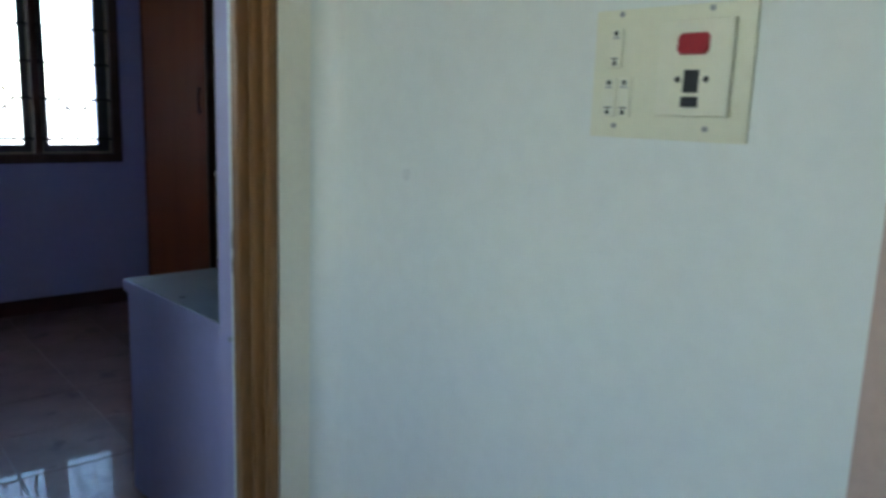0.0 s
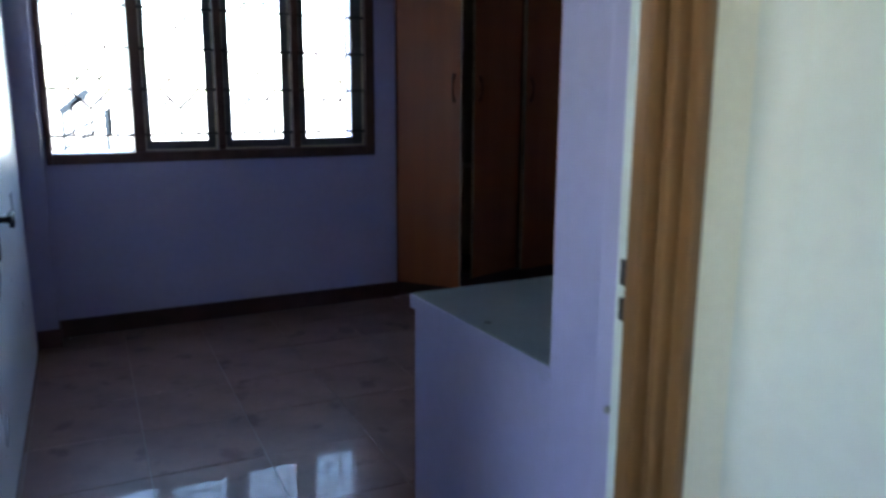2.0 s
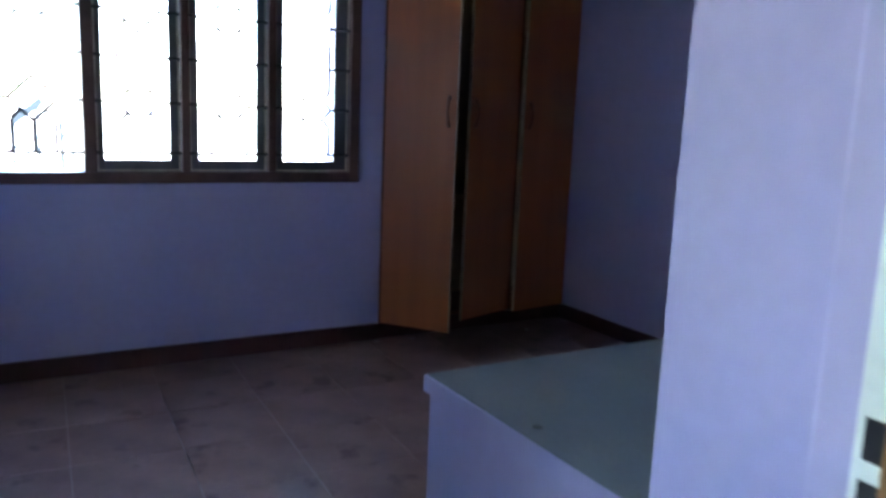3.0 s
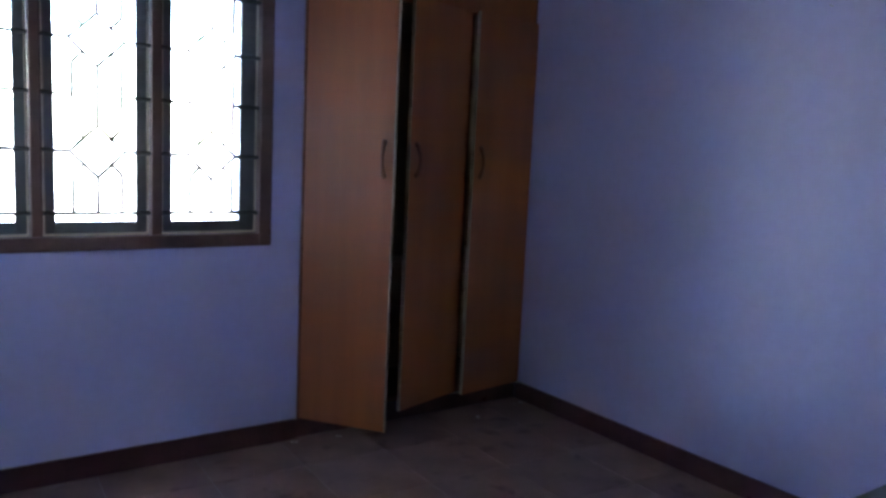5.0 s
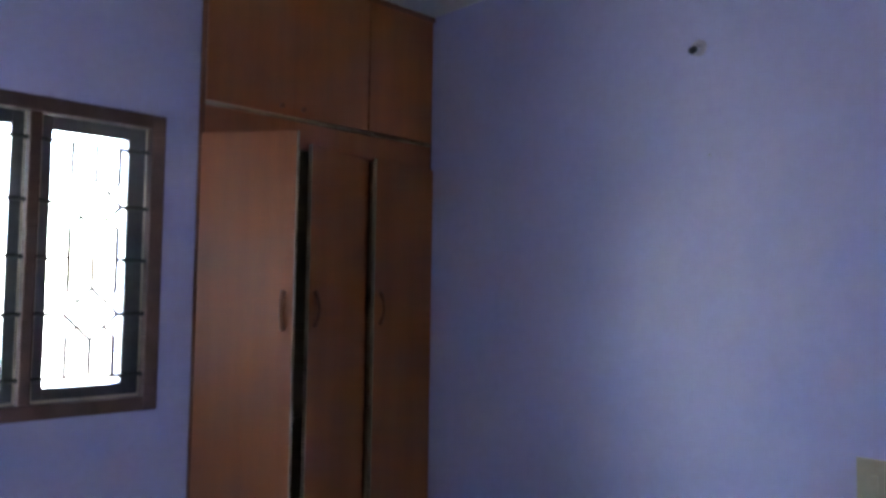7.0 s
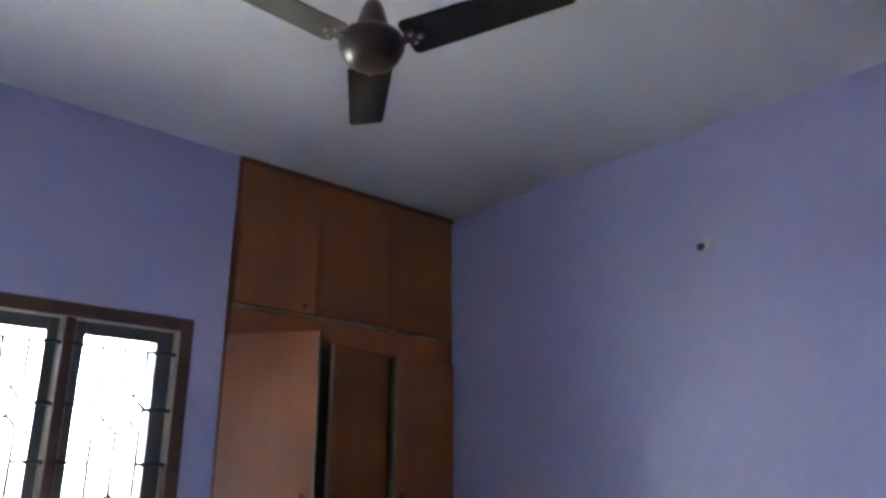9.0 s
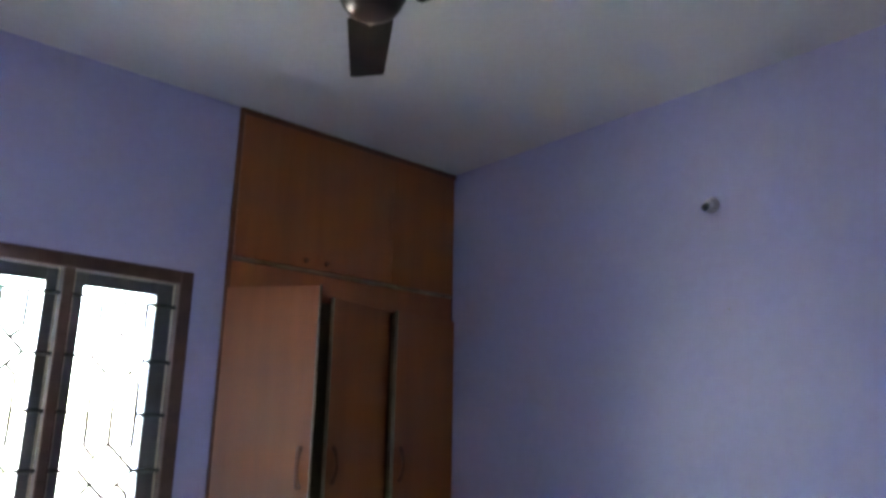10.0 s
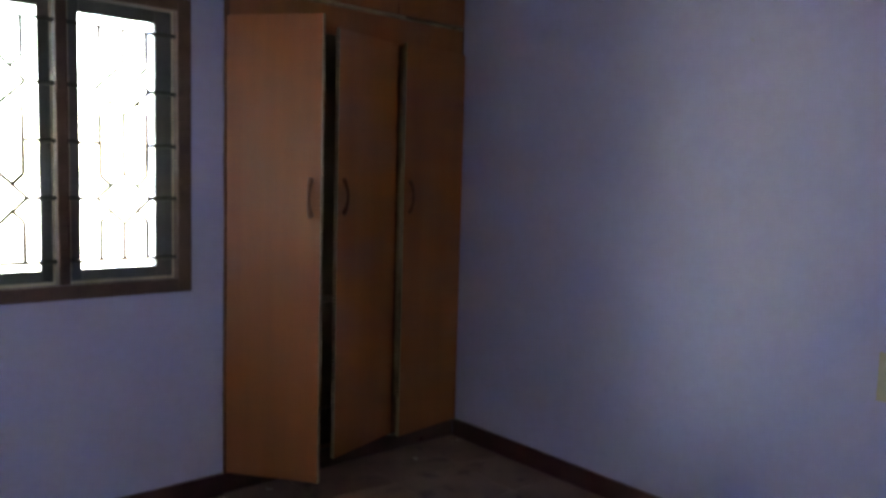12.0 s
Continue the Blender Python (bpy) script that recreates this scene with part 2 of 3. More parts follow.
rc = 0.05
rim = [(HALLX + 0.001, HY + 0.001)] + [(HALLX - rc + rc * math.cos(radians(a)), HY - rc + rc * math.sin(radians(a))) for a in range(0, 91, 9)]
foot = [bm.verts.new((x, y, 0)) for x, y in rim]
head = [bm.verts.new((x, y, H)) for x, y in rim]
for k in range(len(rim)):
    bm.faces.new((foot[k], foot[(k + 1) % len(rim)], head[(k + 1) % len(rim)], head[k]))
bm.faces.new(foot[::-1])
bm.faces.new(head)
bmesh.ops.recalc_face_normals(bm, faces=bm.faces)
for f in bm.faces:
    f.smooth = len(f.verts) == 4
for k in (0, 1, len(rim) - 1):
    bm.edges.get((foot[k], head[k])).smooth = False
structure("hall_corner", bm, COVE, "rounded pale plaster corner of the hall", "wall")
structure("hall_wall_west", boxes((-0.9, -0.7, 0.95, 3.475, 0, H), (-0.9, -0.7, 4.225, HY, 0, H), (-0.9, -0.7, 3.475, 4.225, 0, 1.1), (-0.9, -0.7, 3.475, 4.225, 2.1, H)),
          WHITE, "white painted hall wall with a window opening", "wall")
structure("hall_wall_south", box(-0.9, HALLX + 0.2, 0.75, 0.95, 0, H), WHITE, "plain white painted hall wall", "wall")
structure("hall_ceiling", box(-0.9, HALLX + 0.2, 0.75, YS, H + 0.002, H + 0.15), CEIL, "white painted hall ceiling", "ceiling")
structure("hall_floor", box(-0.9, HALLX + 0.2, 0.75, YS, -0.15, 0.0), TILE, "brown polished hall floor", "floor")

# skirting
for nm, r in (("baseboard_north", (1.395, CX0 - 0.002, YN - 0.012, YN, 0, 0.1)), ("baseboard_east", (XE - 0.012, XE, BOXY1 + 0.002, YN - 0.005, 0, 0.1)),
              ("baseboard_column", (XW + 0.04, 1.407, 8.623, 8.635, 0, 0.1)), ("baseboard_column_side", (1.395, 1.407, 8.635, YN - 0.012, 0, 0.1)),
              ("baseboard_west_south", (XW - 0.098, XW - 0.06, YS, DY0 - 0.06, 0, 0.1))):
    structure(nm, box(*r, 0.003), SKIRT, "dark maroon polished stone skirting", "skirting")

# the low ledge beside the way in
led = thing("ledge", pose(0, 0, 0), "low lilac plastered ledge with a grey-green stone top", "ledge")
part("ledge_body", box(BOXX, XE, BOXY0, BOXY1 - 0.012, 0, BOXZ - 0.042, 0.004), LILAC, led)
part("ledge_top", box(BOXX - 0.001, XE, BOXY0, BOXY1, BOXZ - 0.042, BOXZ, 0.003), STONE, led, "smooth grey-green stone slab")
bm = boxes((BOXX - 0.0085, XE, BOXY1, BOXY1 + 0.0025, BOXZ - 0.041, BOXZ - 0.003))
low = [bm.verts.new((x, y, BOXZ - 0.041)) for x, y in ((BOXX - 0.0012, BOXY0), (BOXX - 0.0012, BOXY1), (BOXX - 0.0085, BOXY1))]
high = [bm.verts.new((v.co.x, v.co.y, BOXZ - 0.003)) for v in low]
bm.faces.new(high)
bm.faces.new(low[::-1])
for k in range(3):
    bm.faces.new((low[k], low[(k + 1) % 3], high[(k + 1) % 3], high[k]))
bmesh.ops.recalc_face_normals(bm, faces=bm.faces)
part("ledge_lip", bm, LILAC, led, "lilac painted slab edge")


# ---- doorway ----
def door_frame():
    ob = tagged(new("door_1"), "varnished brown wooden door frame with moulded edge", "door frame", kind="structure")
    for s, x in ((1, JX1), (-1, JX0)):
        def sx(a, b):
            return (min(x + s * a, x + s * b), max(x + s * a, x + s * b))
        bm = bmesh.new()
        add_box(bm, *sx(0.0, 0.065), HY + 0.048, HY + 0.080, 0, WAYZ + 0.06, 0.004)
        add_box(bm, *sx(0.022, 0.065), HY + 0.025, HY + 0.0475, 0, WAYZ + 0.06, 0.008)
        add_box(bm, *sx(0.042, 0.0648), HY - 0.003, HY + 0.0245, 0, WAYZ + 0.06, 0.006)
        part("jamb", bm, JAMB, ob)
        j = part("rebate", box(*sx(0.012, 0.047), HY + 0.0805, HY + 0.112, 0, WAYZ + 0.03, 0.002), PALE, ob, "pale painted rebate of the frame")
        part("plaster_edge", box(*sx(0.020, 0.047), HY + 0.1125, YS + 0.012, 0, WAYZ + 0.03, 0.005), LILAC, ob, "lilac plaster beside the frame")
        if s == 1:
            for z0, z1 in ((1.043, 1.083), (0.988, 1.024)):
                part("strike_hole", box(x + 0.0105, x + 0.030, HY + 0.081, HY + 0.103, z0, z1, 0.001), BLACK, j, "dark latch hole")
            part("strike_screw", add_rod(bmesh.new(), (x + 0.009, HY + 0.118, 0.835), (x + 0.026, HY + 0.118, 0.835), 0.006, 10), STEEL, j)
    part("head", box(JX0, JX1, HY + 0.017, HY + 0.09, WAYZ, WAYZ + 0.06, 0.005), JAMB, ob)


door_frame()

# another door's trim further along the hall wall
d3 = tagged(new("door_3"), "pinkish beige painted flush hall door and casing", "door", kind="structure")
part("casing", boxes((HALLX - 0.012, HALLX + 0.1, 3.863, 3.9235, 0, 2.1), (HALLX - 0.012, HALLX + 0.1, 3.0505, 3.11, 0, 2.1)), HALLTRIM, d3)
part("door_leaf", box(HALLX + 0.03, HALLX + 0.07, 3.11, 3.863, 0.008, 2.1), HALLTRIM, d3)

# white two-leaved door in the west wall
d2 = tagged(new("door_2"), "closed white painted two-leaved door with black lever handle", "door", kind="structure")
dm = (DY0 + DY1) / 2
for ya, yb in ((DY0 + 0.03, dm - 0.0015), (dm + 0.0015, DY1 - 0.006)):
    part("door_leaf", lean(box(XW - 0.035, XW + 0.005, ya, yb, 0.01, DZ - 0.03, 0.003)), DOORW, d2)
part("door_casing", lean(boxes((XW - 0.1, XW + 0.004, DY0, DY0 + 0.028, 0, DZ), (XW - 0.1, XW + 0.003, DY0 + 0.028, DY1, DZ - 0.028, DZ))), DOORW, d2)
hy = 7.22
bm = add_rod(bmesh.new(), (XW + 0.005, hy, 0.90), (XW + 0.055, hy, 0.90), 0.011, 12)
add_box(bm, XW + 0.040, XW + 0.060, hy - 0.012, hy + 0.125, 0.888, 0.912, 0.005)
add_box(bm, XW + 0.041, XW + 0.059, hy + 0.100, hy + 0.124, 0.855, 0.890, 0.005)
lev = part("lever_handle", lean(bm), BLACK, d2, "black metal lever")
part("lever_plate", lean(box(XW + 0.005, XW + 0.016, hy - 0.025, hy + 0.025, 0.76, 0.94, 0.004)), BLACK, lev)


# ---- window ----
def window():
    ob = tagged(new("window_1"), "dark brown wooden window with four lights, first casement open", "window", kind="structure")
    y0, y1 = YN - 0.012, YN + 0.232
    fw = 0.058
    part("window_frame", boxes((WX0, WX0 + 0.03, y0, y1, WZ0, WZ1), (WX1 - fw, WX1, y0, y1, WZ0, WZ1),
                               (WX0 + 0.03, WX1 - fw, y0, y1, WZ0, WZ0 + fw), (WX0 + 0.03, WX1 - fw, y0, y1, WZ1 - fw, WZ1), bevel=0.005), WINWOOD, ob)
    mull = [(1.880, 0.028), (2.3255, 0.020), (2.7715, 0.021)]
    for x, hm in mull:
        part("mullion", boxes((x - hm, x + hm, y0 + 0.004, y1, WZ0 + fw, WZ1 - fw), bevel=0.006), WINWOOD, ob)
    lights, edge = [], WX0 + 0.03
    for x, hm in mull + [(WX1 - fw, 0.0)]:
        lights.append((edge, x - hm))
        edge = x + hm
    stiles = [(0.05, 0.05), (0.037, 0.0485), (0.0485, 0.0495), (0.0495, 0.076)]
    za, zb = WZ0 + fw, WZ1 - fw

    def sash(w, h, st, ls, rs):
        return boxes((0, ls, 0, 0.035, 0, h), (w - rs, w, 0, 0.035, 0, h), (ls, w - rs, 0, 0.035, 0, st), (ls, w - rs, 0, 0.035, h - st, h), bevel=0.004)
    for i, (a, b) in enumerate(lights):
        (ls, rs), w, h, st = stiles[i], b - a - 0.004, zb - za - 0.004, 0.055
        m = pose(a + 0.002, YN + 0.034, za + 0.002) if i else pose(a + 0.002, YN + 0.24, za + 0.002, 0, 0, 93)
        s = part("sash", sash(w, h, st, ls, rs), SASH, ob)
        s.matrix_world = m
        g = part("pane", box(ls - 0.005, w - rs + 0.005, 0.015, 0.019, st - 0.005, h - st + 0.005), GLASS, s)
        g.visible_shadow = False
        # bead along the sash, coloured pale to stand for its highlight
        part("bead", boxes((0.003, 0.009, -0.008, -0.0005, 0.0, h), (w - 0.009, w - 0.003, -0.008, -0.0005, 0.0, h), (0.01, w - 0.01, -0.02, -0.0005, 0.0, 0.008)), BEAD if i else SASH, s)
    part("window_sill", box(WX0 - 0.02, WX1 + 0.02, y1 + 0.001, YN + 0.33, WZ0 - 0.05, WZ0 + 0.01), LIGHTWALL, ob, "pale outer sill")
    return lights, za, zb


LIGHTS, ZA, ZB = window()


def grille(a, b):
    """An iron grille with two lozenges, of the width of one light."""
    g = thing("window_grille", pose((a + b) / 2, YN + 0.016, 0), "thin dark iron window grille with two lozenges", "grille", "grilles in the window")
    hw, r, rh = (b - a) / 2, 0.0086, 0.0082
    zb, z1, z2, z3, zt = 1.099, 1.346, 1.565, 1.782, 2.020
    for z in (zb, zt):
        part("horizontal_bar", add_rod(bmesh.new(), (-hw, 0, z), (hw, 0, z), rh), IRON, g)
    dw, dh, vx = 0.103, 0.102, 0.091
    for z in (z1, z3):
        bm = bmesh.new()
        c = [(dw, 0, z), (0, 0, z + dh), (-dw, 0, z), (0, 0, z - dh)]
        for p, q in zip(c, c[1:] + c[:1]):
            add_rod(bm, p, q, r)
            mid = [(u + v) / 2 for u, v in zip(p, q)]
            bmesh.ops.create_icosphere(bm, subdivisions=1, radius=0.0135, matrix=Matrix.Translation(mid))
        part("lozenge", bm, IRON, g)
        for s in (-1, 1):
            part("stub", add_rod(bmesh.new(), (s * dw, 0, z), (s * hw, 0, z), rh), IRON, g)
    for s in (-1, 1):
        part("stub", add_rod(bmesh.new(), (s * vx, 0, z2), (s * hw, 0, z2), rh), IRON, g)
    for u, v in ((zb, z1), (z1, z3), (z3, zt)):
        lo, hi = (u if u == zb else u + dh), (v if v == zt else v - dh)
        part("vertical_bar", add_rod(bmesh.new(), (0, 0, lo), (0, 0, hi), r), IRON, g)
        for s in (-1, 1):
            bm = bmesh.new()
            e0, e1 = (u if u == zb else u + dh * 0.9), (v if v == zt else v - dh * 0.9)
            add_rod(bm, (s * vx, 0, e0), (s * vx, 0, e1), r)
            if u != zb:
                add_rod(bm, (s * vx, 0, e0), (s * dw / 2, 0, u + dh / 2), r)
            if v != zt:
                add_rod(bm, (s * vx, 0, e1), (s * dw / 2, 0, v - dh / 2), r)
            part("bent_bar", bm, IRON, g)
    return g


for a, b in LIGHTS:
    grille(a, b)


# ---- wardrobe ----
def wardrobe():
    w = thing("wardrobe", pose(CX0, YN, 0), "built-in brown wooden wardrobe with three ajar doors", "wardrobe")
    W = XE - CX0 - 0.004
    z0, z1, z2 = 0.10, 2.157, 2.29
    n = W / 3
    part("plinth", box(0, W, 0.004, CD - 0.01, 0, z0 - 0.004), SKIRT, w, "dark maroon plinth")
    for sx0, sx1 in ((0.0, 0.022), (W - 0.012, W)):
        part("side_panel", box(sx0, sx1, 0.0, CD - 0.02, z0, H - 0.004), CARCASS, w)
    part("back_panel", box(0.022, W - 0.012, CD - 0.04, CD - 0.02, z0, H - 0.004), INSIDE, w)
    part("bottom_panel", box(0.022, W - 0.012, 0.004, CD - 0.04, z0, z0 + 0.018), CARCASS, w)
    part("top_panel", box(0.022, W - 0.012, 0.004, CD - 0.04, H - 0.03, H - 0.004), CARCASS, w)
    part("rail", box(0.022, W - 0.012, 0.0, 0.03, z1 - 0.02, z2 - 0.018, 0.002), VENEER, w)
    part("ledge_strip", box(0.022, W - 0.012, -0.008, CD - 0.04, z2 - 0.0175, z2 - 0.008, 0.002), WORN, w, "worn patchy pale shelf edge")
    for i in (1, 2):
        part("partition", box(n * i - 0.009, n * i + 0.009, 0.003, CD - 0.04, z0 + 0.018, z1 - 0.0205), INSIDE, w)
    for i in (1, 2):
        part("stile", box(n * i - 0.032, n * i + 0.032, -0.001, 0.0025, z0 + 0.018, z1 - 0.0205), CARCASS, w)
    # added board that fills the door gap with the lit inside's tone
    part("gap_board", box(n + 0.0325, n + 0.13, 0.004, 0.022, 0.87, z1 - 0.0205), OLIVE, w, "added olive brown board standing for the lit inside")
    for z in (0.82,):
        for i in range(3):
            part("shelf", box(max(n * i + 0.0095, 0.0225), min(n * (i + 1) - 0.0095, W - 0.0125), 0.03, CD - 0.04, z, z + 0.018), INSIDE, w)
    dt = 0.019
    # hinge side, hinge place, turn of each lower door
    for i, (hx, hinge, turn) in enumerate(((0.024, 1, -53.5), (2 * n - 0.002, -1, 17.0), (W - 0.006, -1, 8.0))):
        dw = n - (0.022 if i == 0 else 0.006)
        x0, x1 = (0, dw) if hinge == 1 else (-dw, 0)
        d = part("wardrobe_door", box(x0, x1, -dt, 0, 0, z1 - z0 - 0.022, 0.0015), VENEER, w, ("flat veneered door standing half open", "flat veneered door standing ajar", "flat veneered door slightly ajar")[i])
        d.matrix_basis = pose(hx, -0.003, z0 + 0.004, 0, 0, turn)
        fx = x1 if hinge == 1 else x0
        e0, e1 = (fx, fx + 0.003) if hinge == 1 else (fx - 0.003, fx)
        part("door_edge", box(e0, e1, -dt, 0, 0, z1 - z0 - 0.022), EDGE, d, "pale bare board edge")
        gx = fx - hinge * 0.045
        zc = 1.362 - z0
        pts = [(gx, -dt - 0.001 - 0.027 * math.sin(math.pi * k / 12) ** 0.7, zc - 0.08 + 0.16 * k / 12) for k in range(13)]
        bm = tube(pts, [0.013 - 0.005 * math.sin(math.pi * k / 12) for k in range(13)], 10)
        part("door_handle", bm, HANDLE, d, "curved wooden bow handle", smooth=True)
    for i in range(3):
        d = part("loft_door", box(n * i + (0.024, 0.0003, 0.002)[i], n * (i + 1) - (0.0003, 0.002, 0.014)[i], -0.016, 0.003, z2, H - 0.035, 0.0007), VENEER, w)
        if i < 2:
            kx = n * (i + 1) - 0.06 if i == 0 else n * i + 0.06
            part("door_knob", add_rod(bmesh.new(), (kx, -0.016, z2 + 0.04), (kx, -0.030, z2 + 0.04), 0.012, 12), HANDLE, d)
    part("top_trim", box(0.002, W, -0.019, -0.001, H - 0.033, H - 0.005, 0.002), CARCASS, w)
    part("side_trim", box(0.0, 0.022, -0.012, -0.001, z0, H - 0.034, 0.002), CARCASS, w, "dark brown edge strip")


wardrobe()


# ---- ceiling fan ----
def fan(x, y, zb, radius, first):
    tip = Matrix.Rotation(radians(0.6), 4, Vector((math.sin(radians(first)), -math.cos(radians(first)), 0)))
    f = thing("ceiling_fan", pose(x, y, zb) @ tip, "dark brown three-bladed ceiling fan, still and dusty", "ceiling fan")
    part("canopy", lathe([(0.012, 0.27), (0.03, 0.28), (0.055, 0.32), (0.06, H - zb - 0.003)]), FAN, f, smooth=True)
    part("down_rod", add_rod(bmesh.new(), (0, 0, 0.10), (0, 0, 0.30), 0.011, 12), FAN, f, smooth=True)
    part("neck", lathe([(0.052, 0.022), (0.05, 0.04), (0.04, 0.075), (0.033, 0.10), (0.026, 0.12), (0.014, 0.128)]), FAN, f, smooth=True)
    part("motor", lathe([(0.045, -0.072), (0.068, -0.064), (0.082, -0.045), (0.093, -0.02), (0.094, 0.0), (0.084, 0.014), (0.064, 0.024), (0.05, 0.028)], 40), FAN, f, "glossy dark brown motor bowl", smooth=True)
    for k in range(3):
        m = pose(0, 0, -0.026, 0, 0, first + 120 * k) @ pose(0, 0, 0, 0, -5, 0)
        bm = bmesh.new()
        w0, w1, r0 = 0.067, 0.058, 0.108
        outline = [(r0, -w0 + 0.012), (r0 + 0.012, -w0), (radius - 0.012, -w1), (radius, -w1 + 0.012), (radius, w1 - 0.012), (radius - 0.012, w1), (r0 + 0.012, w0), (r0, w0 - 0.012)]
        low, top = [], []
        for px, py in outline:
            tilt = -0.16 * py
            low.append(bm.verts.new((px, py, tilt)))
            top.append(bm.verts.new((px, py, tilt + 0.003)))
        bm.faces.new(list(reversed(low)))
        bm.faces.new(top)
        for i in range(len(low)):
            j = (i + 1) % len(low)
            bm.faces.new((low[i], low[j], top[j], top[i]))
        bl = part("blade", bm, BLADE, f, "dark dusty metal blade")
        bl.matrix_basis = m
        br = part("blade_iron", boxes((0.075, r0 + 0.05, -0.017, 0.017, -0.005, -0.001), (r0 + 0.004, r0 + 0.03, -0.035, 0.035, -0.0052, -0.0012), bevel=0.001), FAN, bl)
        for dx, dy in ((0.02, -0.02), (0.02, 0.02), (0.04, 0.0)):
            part("screw", add_rod(bmesh.new(), (r0 + dx, dy, -0.009), (r0 + dx, dy, -0.004), 0.005, 8), STEEL, bl)


fan(2.994, 7.135, 2.68, 0.577, 55.5)


# ---- small fittings ----
def switch_board():
    # local: x along the wall (to the north), y out of the wall, z up
    b = thing("switch_board", pose(HALLX, 4.219, 1.415, 0, 0, 90), "cream switch plate with red rocker and heavy socket", "switch board")
    w, h = 0.122, 0.090
    part("plate", box(-w, w, 0, 0.006, -h, h, 0.002), PLATE, b)
    sock = part("socket_module", box(-w + 0.024, 0.008, 0.0065, 0.017, -0.057, 0.069, 0.002), PLATE2, b, "raised cream socket module")
    c = -0.043
    bm = bmesh.new()
    a, h2, cut = 0.023, 0.0142, 0.009
    ring = [(a, -h2 + cut * 0.6), (a, h2 - cut * 0.6), (a - cut * 0.5, h2), (-a + cut * 0.5, h2), (-a, h2 - cut * 0.6), (-a, -h2 + cut * 0.6), (-a + cut * 0.5, -h2), (a - cut * 0.5, -h2)]
    lo = [bm.verts.new((c + px, 0.0172, 0.0375 + pz)) for px, pz in ring]
    hi = [bm.verts.new((c + px * 0.9, 0.0225 if pz < 0 else 0.0195, 0.0375 + pz * 0.88)) for px, pz in ring]
    bm.faces.new(hi)
    bm.faces.new(list(reversed(lo)))
    for k in range(8):
        bm.faces.new((lo[k], lo[(k + 1) % 8], hi[(k + 1) % 8], hi[k]))
    bmesh.ops.recalc_face_normals(bm, faces=bm.faces)
    part("rocker", bm, RED, sock, "red rocker switch")
    part("socket_hole", box(c - 0.012, c + 0.010, 0.0172, 0.0182, -0.026, 0.004), BLACK, sock, "black socket opening")
    part("socket_slot", box(c - 0.013, c + 0.012, 0.0172, 0.0182, -0.045, -0.031), BLACK, sock)
    for dx in (-0.022, 0.019):
        part("pin_hole", add_rod(bmesh.new(), (c + dx, 0.0168, -0.0085), (c + dx, 0.0182, -0.0085), 0.0042, 12), BLACK, sock)
    for i, (sx, z) in enumerate(((0.083, 0.036), (0.090, -0.033), (0.064, -0.033))):
        r = part("switch", box(sx - 0.011, sx + 0.011, 0.0065, 0.011, z - 0.028, z + 0.028, 0.002), PLATE2, b, "small cream rocker switch")
        for dz in (-0.021, 0.021):
            part("switch_screw", add_rod(bmesh.new(), (sx, 0.0108, z + dz), (sx, 0.0118, z + dz), 0.0035, 10), BLACK, r)
        part("switch_line", box(sx - 0.006, sx + 0.006, 0.0111, 0.0116, z - 0.0155, z - 0.0135), BLACK, r)
        part("switch_line", box(sx - 0.006, sx + 0.006, 0.0111, 0.0116, z + 0.0135, z + 0.0155), STEEL, r)
    for sx, sz in ((-0.06, 0.083), (0.078, 0.083), (-0.064, -0.073), (0.08, -0.073)):
        part("screw", add_rod(bmesh.new(), (sx, 0.0055, sz), (sx, 0.0075, sz), 0.004, 10), STEEL, b)


switch_board()

lp = thing("lower_switch_plate", pose(XE, 6.500, 0.823, 0, 0, 90), "small cream switch plate on the lilac wall", "switch plate")
part("plate", box(-0.092, 0.092, 0, 0.008, -0.086, 0.086, 0.002), PLATE3, lp)
for sx in (0.035, -0.01, -0.055):
    part("switch", box(sx - 0.011, sx + 0.011, 0.0085, 0.012, -0.03, 0.03, 0.002), PLATE3, lp)

# pale plastic toned darker and purple to stand for shade on the holder
HOLDER = mat("shaded_holder_plastic", (0.50, 0.45, 0.50), 0.5, spread=0.06, scale=30)
lh = thing("lamp_holder", pose(XE, 7.174, 2.480, 0, 0, 90), "empty pale wall lamp holder with dark socket", "lamp holder")
bm = lathe([(0.034, 0.0), (0.034, 0.008), (0.026, 0.014), (0.018, 0.016)], 24)
bmesh.ops.transform(bm, matrix=Matrix.Rotation(radians(-90), 4, "X"), verts=bm.verts)
part("base", bm, HOLDER, lh, "pale round base", smooth=True)
part("neck", add_rod(bmesh.new(), (0, 0.012, 0), (0.004, 0.030, -0.008), 0.017, 16), HOLDER, lh, smooth=True)
part("socket", add_rod(bmesh.new(), (0.004, 0.030, -0.008), (0.010, 0.048, -0.020), 0.0155, 16), BLACK, lh, "dark brown socket", smooth=True)
part("nail", add_rod(bmesh.new(), (XE, 7.124, 2.026), (XE - 0.02, 7.124, 2.028), 0.003, 8), STEEL)
tagged(bpy.data.objects["nail"], "small dark nail in the lilac wall", "nail")


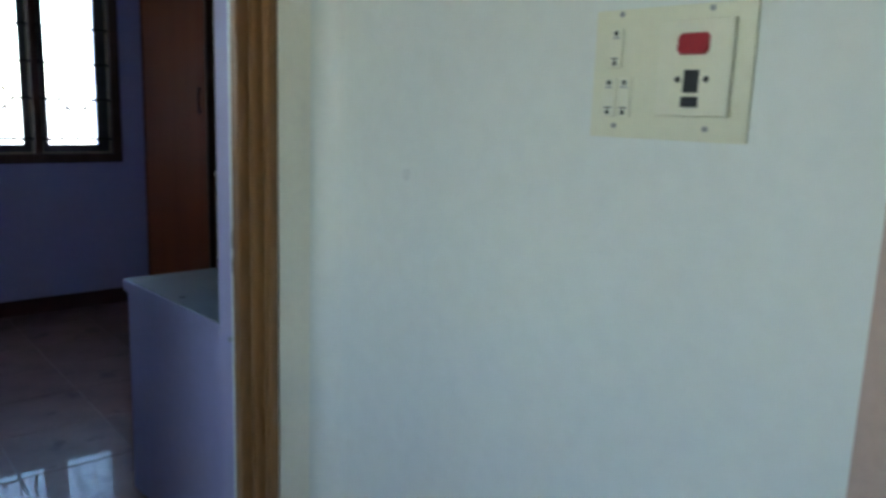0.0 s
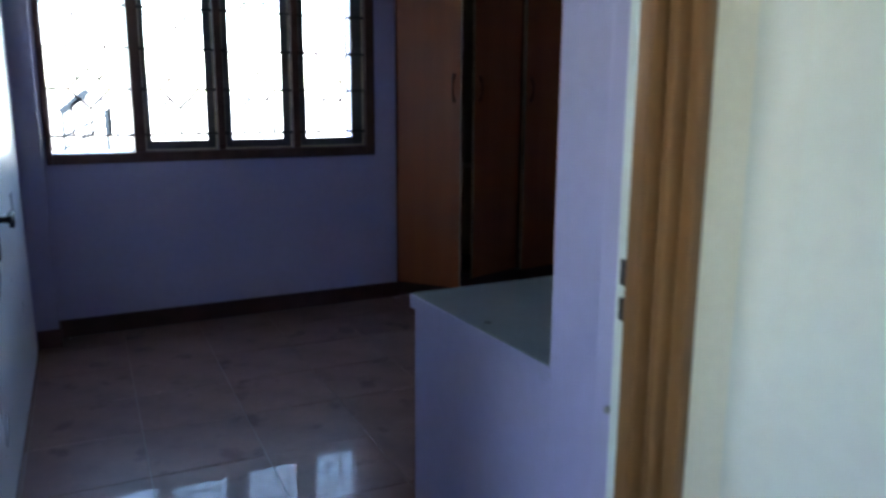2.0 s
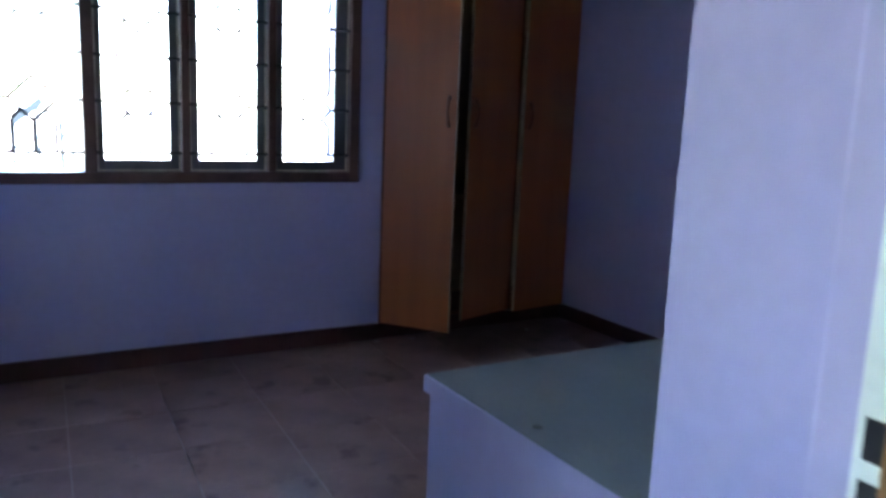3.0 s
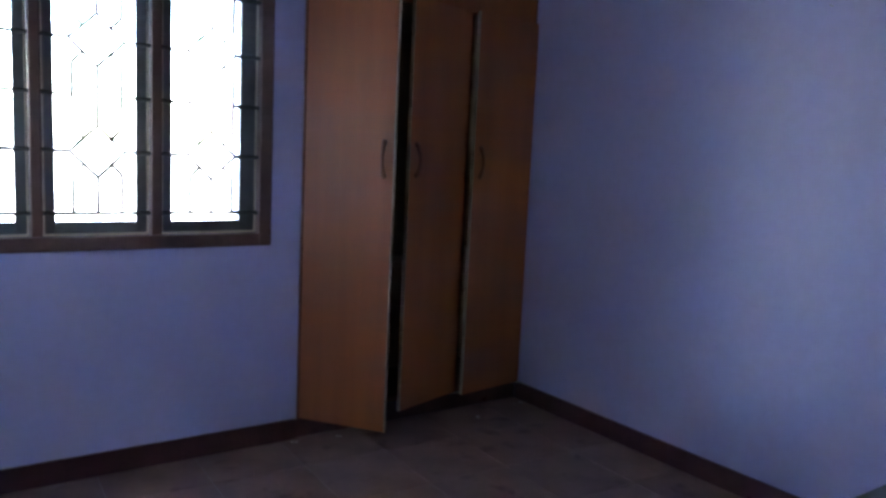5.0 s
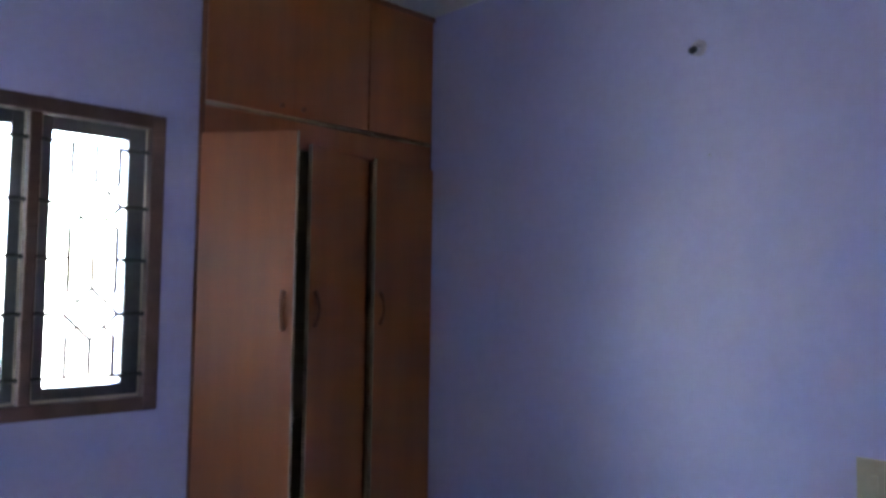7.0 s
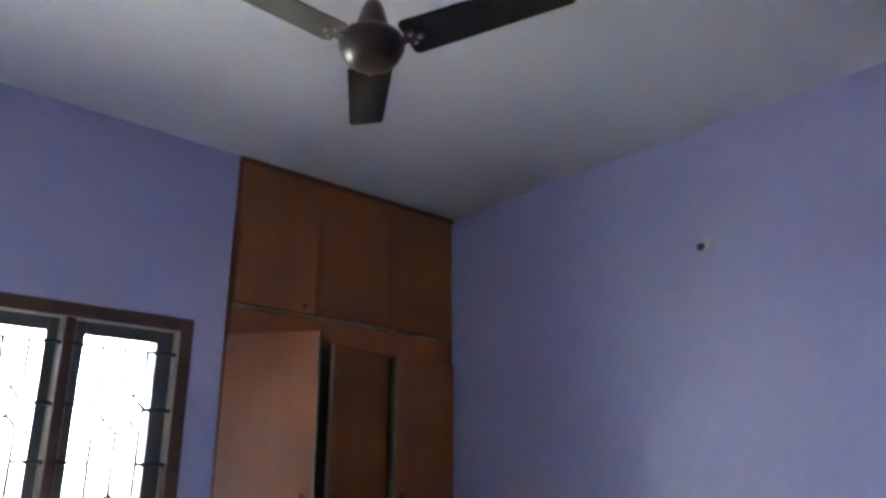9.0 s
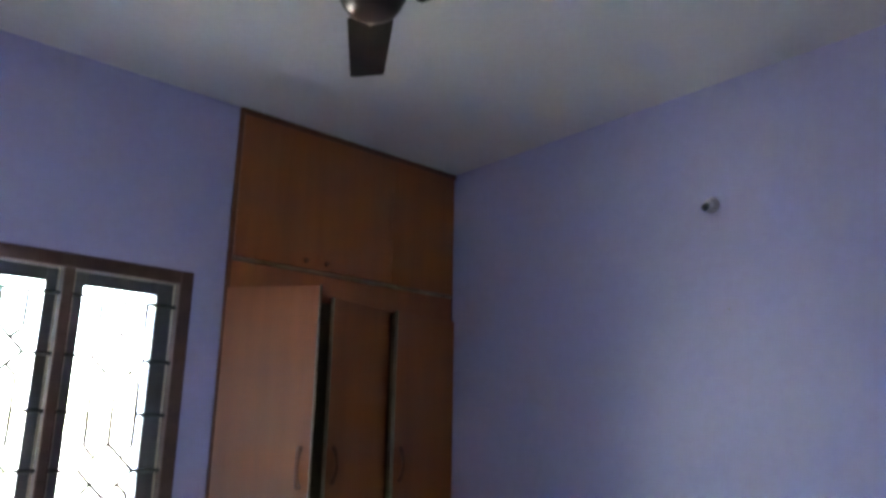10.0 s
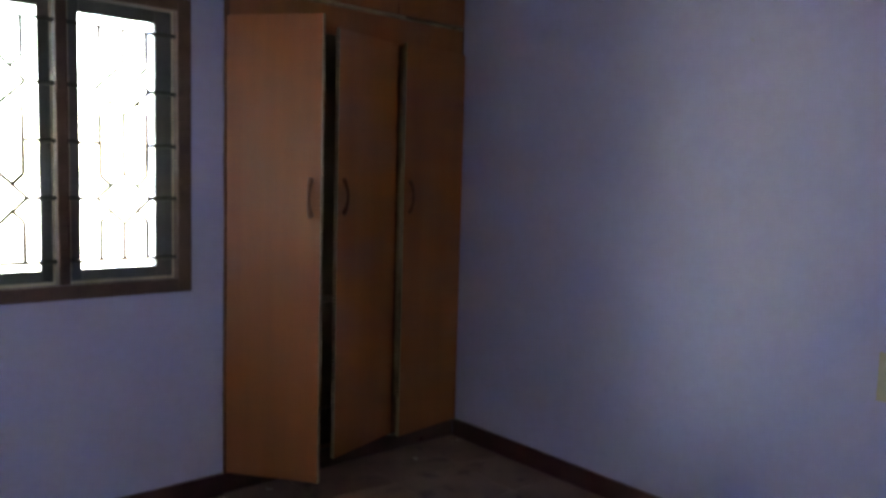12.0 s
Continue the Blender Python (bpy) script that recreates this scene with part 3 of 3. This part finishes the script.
# small stains and leavings
def blotch(name, x, y, z, rad, axis, material, label):
    bm = bmesh.new()
    vs = []
    for k in range(14):
        a = 2 * math.pi * k / 14
        q = rad * (1 + 0.35 * noise.noise(Vector((math.cos(a) * 1.7, math.sin(a) * 1.7, x * 3 + y))))
        vs.append(bm.verts.new((0, q * math.cos(a), q * math.sin(a)) if axis == "x" else (q * math.cos(a), q * math.sin(a), 0)))
    f = bm.faces.new(vs)
    ext = bmesh.ops.extrude_face_region(bm, geom=[f])
    up = Vector((-0.0012, 0, 0)) if axis == "x" else Vector((0, 0, 0.0012))
    bmesh.ops.translate(bm, vec=up, verts=[v for v in ext["geom"] if isinstance(v, bmesh.types.BMVert)])
    bmesh.ops.recalc_face_normals(bm, faces=bm.faces)
    ob = part(name, bm, material)
    ob.location = (x, y, z)
    return tagged(ob, label, "stain")


SMUDGE = mat("wall_smudge", (0.715, 0.742, 0.685), 0.7, spread=0.08, scale=60)
DARKMARK = mat("dark_mark", (0.09, 0.10, 0.10), 0.6, spread=0.1, scale=60)
blotch("wall_smudge", HALLX, 4.773, 1.230, 0.011, "x", SMUDGE, "faint grey smudge on the white wall")
blotch("slab_mark", 2.366, 5.858, BOXZ, 0.010, "z", DARKMARK, "small dark mark on the stone ledge")
CRUMB = mat("plaster_crumb", (0.55, 0.50, 0.46), 0.9, spread=0.1, scale=40)
bm = bmesh.new()
rng = random.Random(4)
for cx, cy, n in ((3.41, 8.794, 8), (3.32, 8.794, 4), (2.9, 8.794, 3), (2.2, 8.794, 3)):
    for _ in range(n):
        s = rng.uniform(0.002, 0.006)
        m = Matrix.Translation((cx + rng.uniform(-0.05, 0.02), cy + rng.uniform(-0.003, 0.002), 0.1 + s * 0.5)) @ Matrix.Rotation(rng.uniform(0, 3), 4, "Z") @ Matrix.Diagonal((rng.uniform(0.8, 2.4), 1, 0.7, 1))
        bmesh.ops.create_icosphere(bm, subdivisions=1, radius=s, matrix=m)
for _ in range(14):
    s = rng.uniform(0.002, 0.0055)
    bmesh.ops.create_icosphere(bm, subdivisions=1, radius=s, matrix=Matrix.Translation((4.814 + rng.uniform(-0.003, 0.003), rng.choice((8.78, 8.74, 8.5, 8.1)) + rng.uniform(-0.05, 0.0), 0.1 + s * 0.5)))
for cx, cy, cz, n in ((4.35, 8.775, 0.1, 10), (4.79, 8.775, 0.1, 9), (3.40, 8.755, 0.0, 7), (3.62, 8.72, 0.0, 3), (4.40, 8.62, 0.0, 6), (4.78, 8.70, 0.0, 5), (1.43, 8.76, 0.0, 4)):
    for _ in range(n):
        s = rng.uniform(0.002, 0.006)
        m = Matrix.Translation((cx + rng.gauss(0, 0.02), cy + rng.gauss(0, 0.006), cz + s * 0.35)) @ Matrix.Rotation(rng.uniform(0, 3), 4, "Z") @ Matrix.Diagonal((rng.uniform(0.8, 2.2), 1, 0.6, 1))
        bmesh.ops.create_icosphere(bm, subdivisions=1, radius=s, matrix=m)
tagged(part("plaster_crumbs", bm, CRUMB), "pale plaster crumbs along the skirting", "crumbs", kind="stuff")


# ---- outside the window ----
structure("ground", box(-3500, 3500, -3500, 3500, -3.4, -3.2), GROUND, "pale dusty ground below the upper floor", "ground")


def canopy_roof():
    r = thing("lean_to_roof", pose(1.746, 14.0, 1.237), "small sloping grey sheet roof on thin posts", "roof")
    bm = bmesh.new()
    for i in range(8):
        add_box(bm, -0.2, 0.2, i * 0.11, i * 0.11 + 0.1, -0.05, 0.012 if i % 2 else 0.02)
    bmesh.ops.rotate(bm, verts=bm.verts, cent=(0, 0, 0), matrix=Matrix.Rotation(radians(-40), 3, "Y"))
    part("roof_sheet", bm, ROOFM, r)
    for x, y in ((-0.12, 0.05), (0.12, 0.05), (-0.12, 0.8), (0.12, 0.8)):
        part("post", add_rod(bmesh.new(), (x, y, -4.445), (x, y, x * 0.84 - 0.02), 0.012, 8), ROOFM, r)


canopy_roof()

rail = thing("stair_railing", pose(2.068, 13.9, -0.005), "grey metal outdoor stair railing", "railing")
for dx, z in ((0.0, 1.15), (0.105, 1.19)):
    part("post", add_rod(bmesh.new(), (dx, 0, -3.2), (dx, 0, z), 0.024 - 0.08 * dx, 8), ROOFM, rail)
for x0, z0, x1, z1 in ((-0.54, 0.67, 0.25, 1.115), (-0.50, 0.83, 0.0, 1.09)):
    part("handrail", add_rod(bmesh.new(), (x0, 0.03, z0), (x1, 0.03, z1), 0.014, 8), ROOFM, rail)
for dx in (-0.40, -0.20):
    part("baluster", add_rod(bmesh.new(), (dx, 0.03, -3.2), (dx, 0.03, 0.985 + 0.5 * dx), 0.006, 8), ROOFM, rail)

# ---- floor tiles ----
base = structure("floor", box(XW - 0.2, XE + 0.2, YS, YN + CD, -0.15, -0.0035), GROUT, "polished brown mottled floor tiles with pale joints", "floor")
S, J = 0.405, 0.004
tb = box(0, S - J, 0, S - J, -0.0034, 0, 0.001)
tile_mesh = bpy.data.meshes.new("floor_tile")
tb.to_mesh(tile_mesh)
tb.free()
tile_mesh.materials.append(TILE)
turn = Matrix.Rotation(-math.atan(LEAN), 4, "Z")
for ix in range(-4, 8):
    for iy in range(-6, 6):
        m = Matrix.Translation((2.47, 7.30, 0)) @ turn @ Matrix.Translation((ix * S, iy * S, 0))
        mid = m @ Vector((S / 2, S / 2, 0))
        if XW - 0.2 < mid.x < XE + 0.1 and YS - 0.1 < mid.y < YN + 0.3:
            t = new("floor_tile", tile_mesh)
            t.matrix_world = m
            t.parent = base
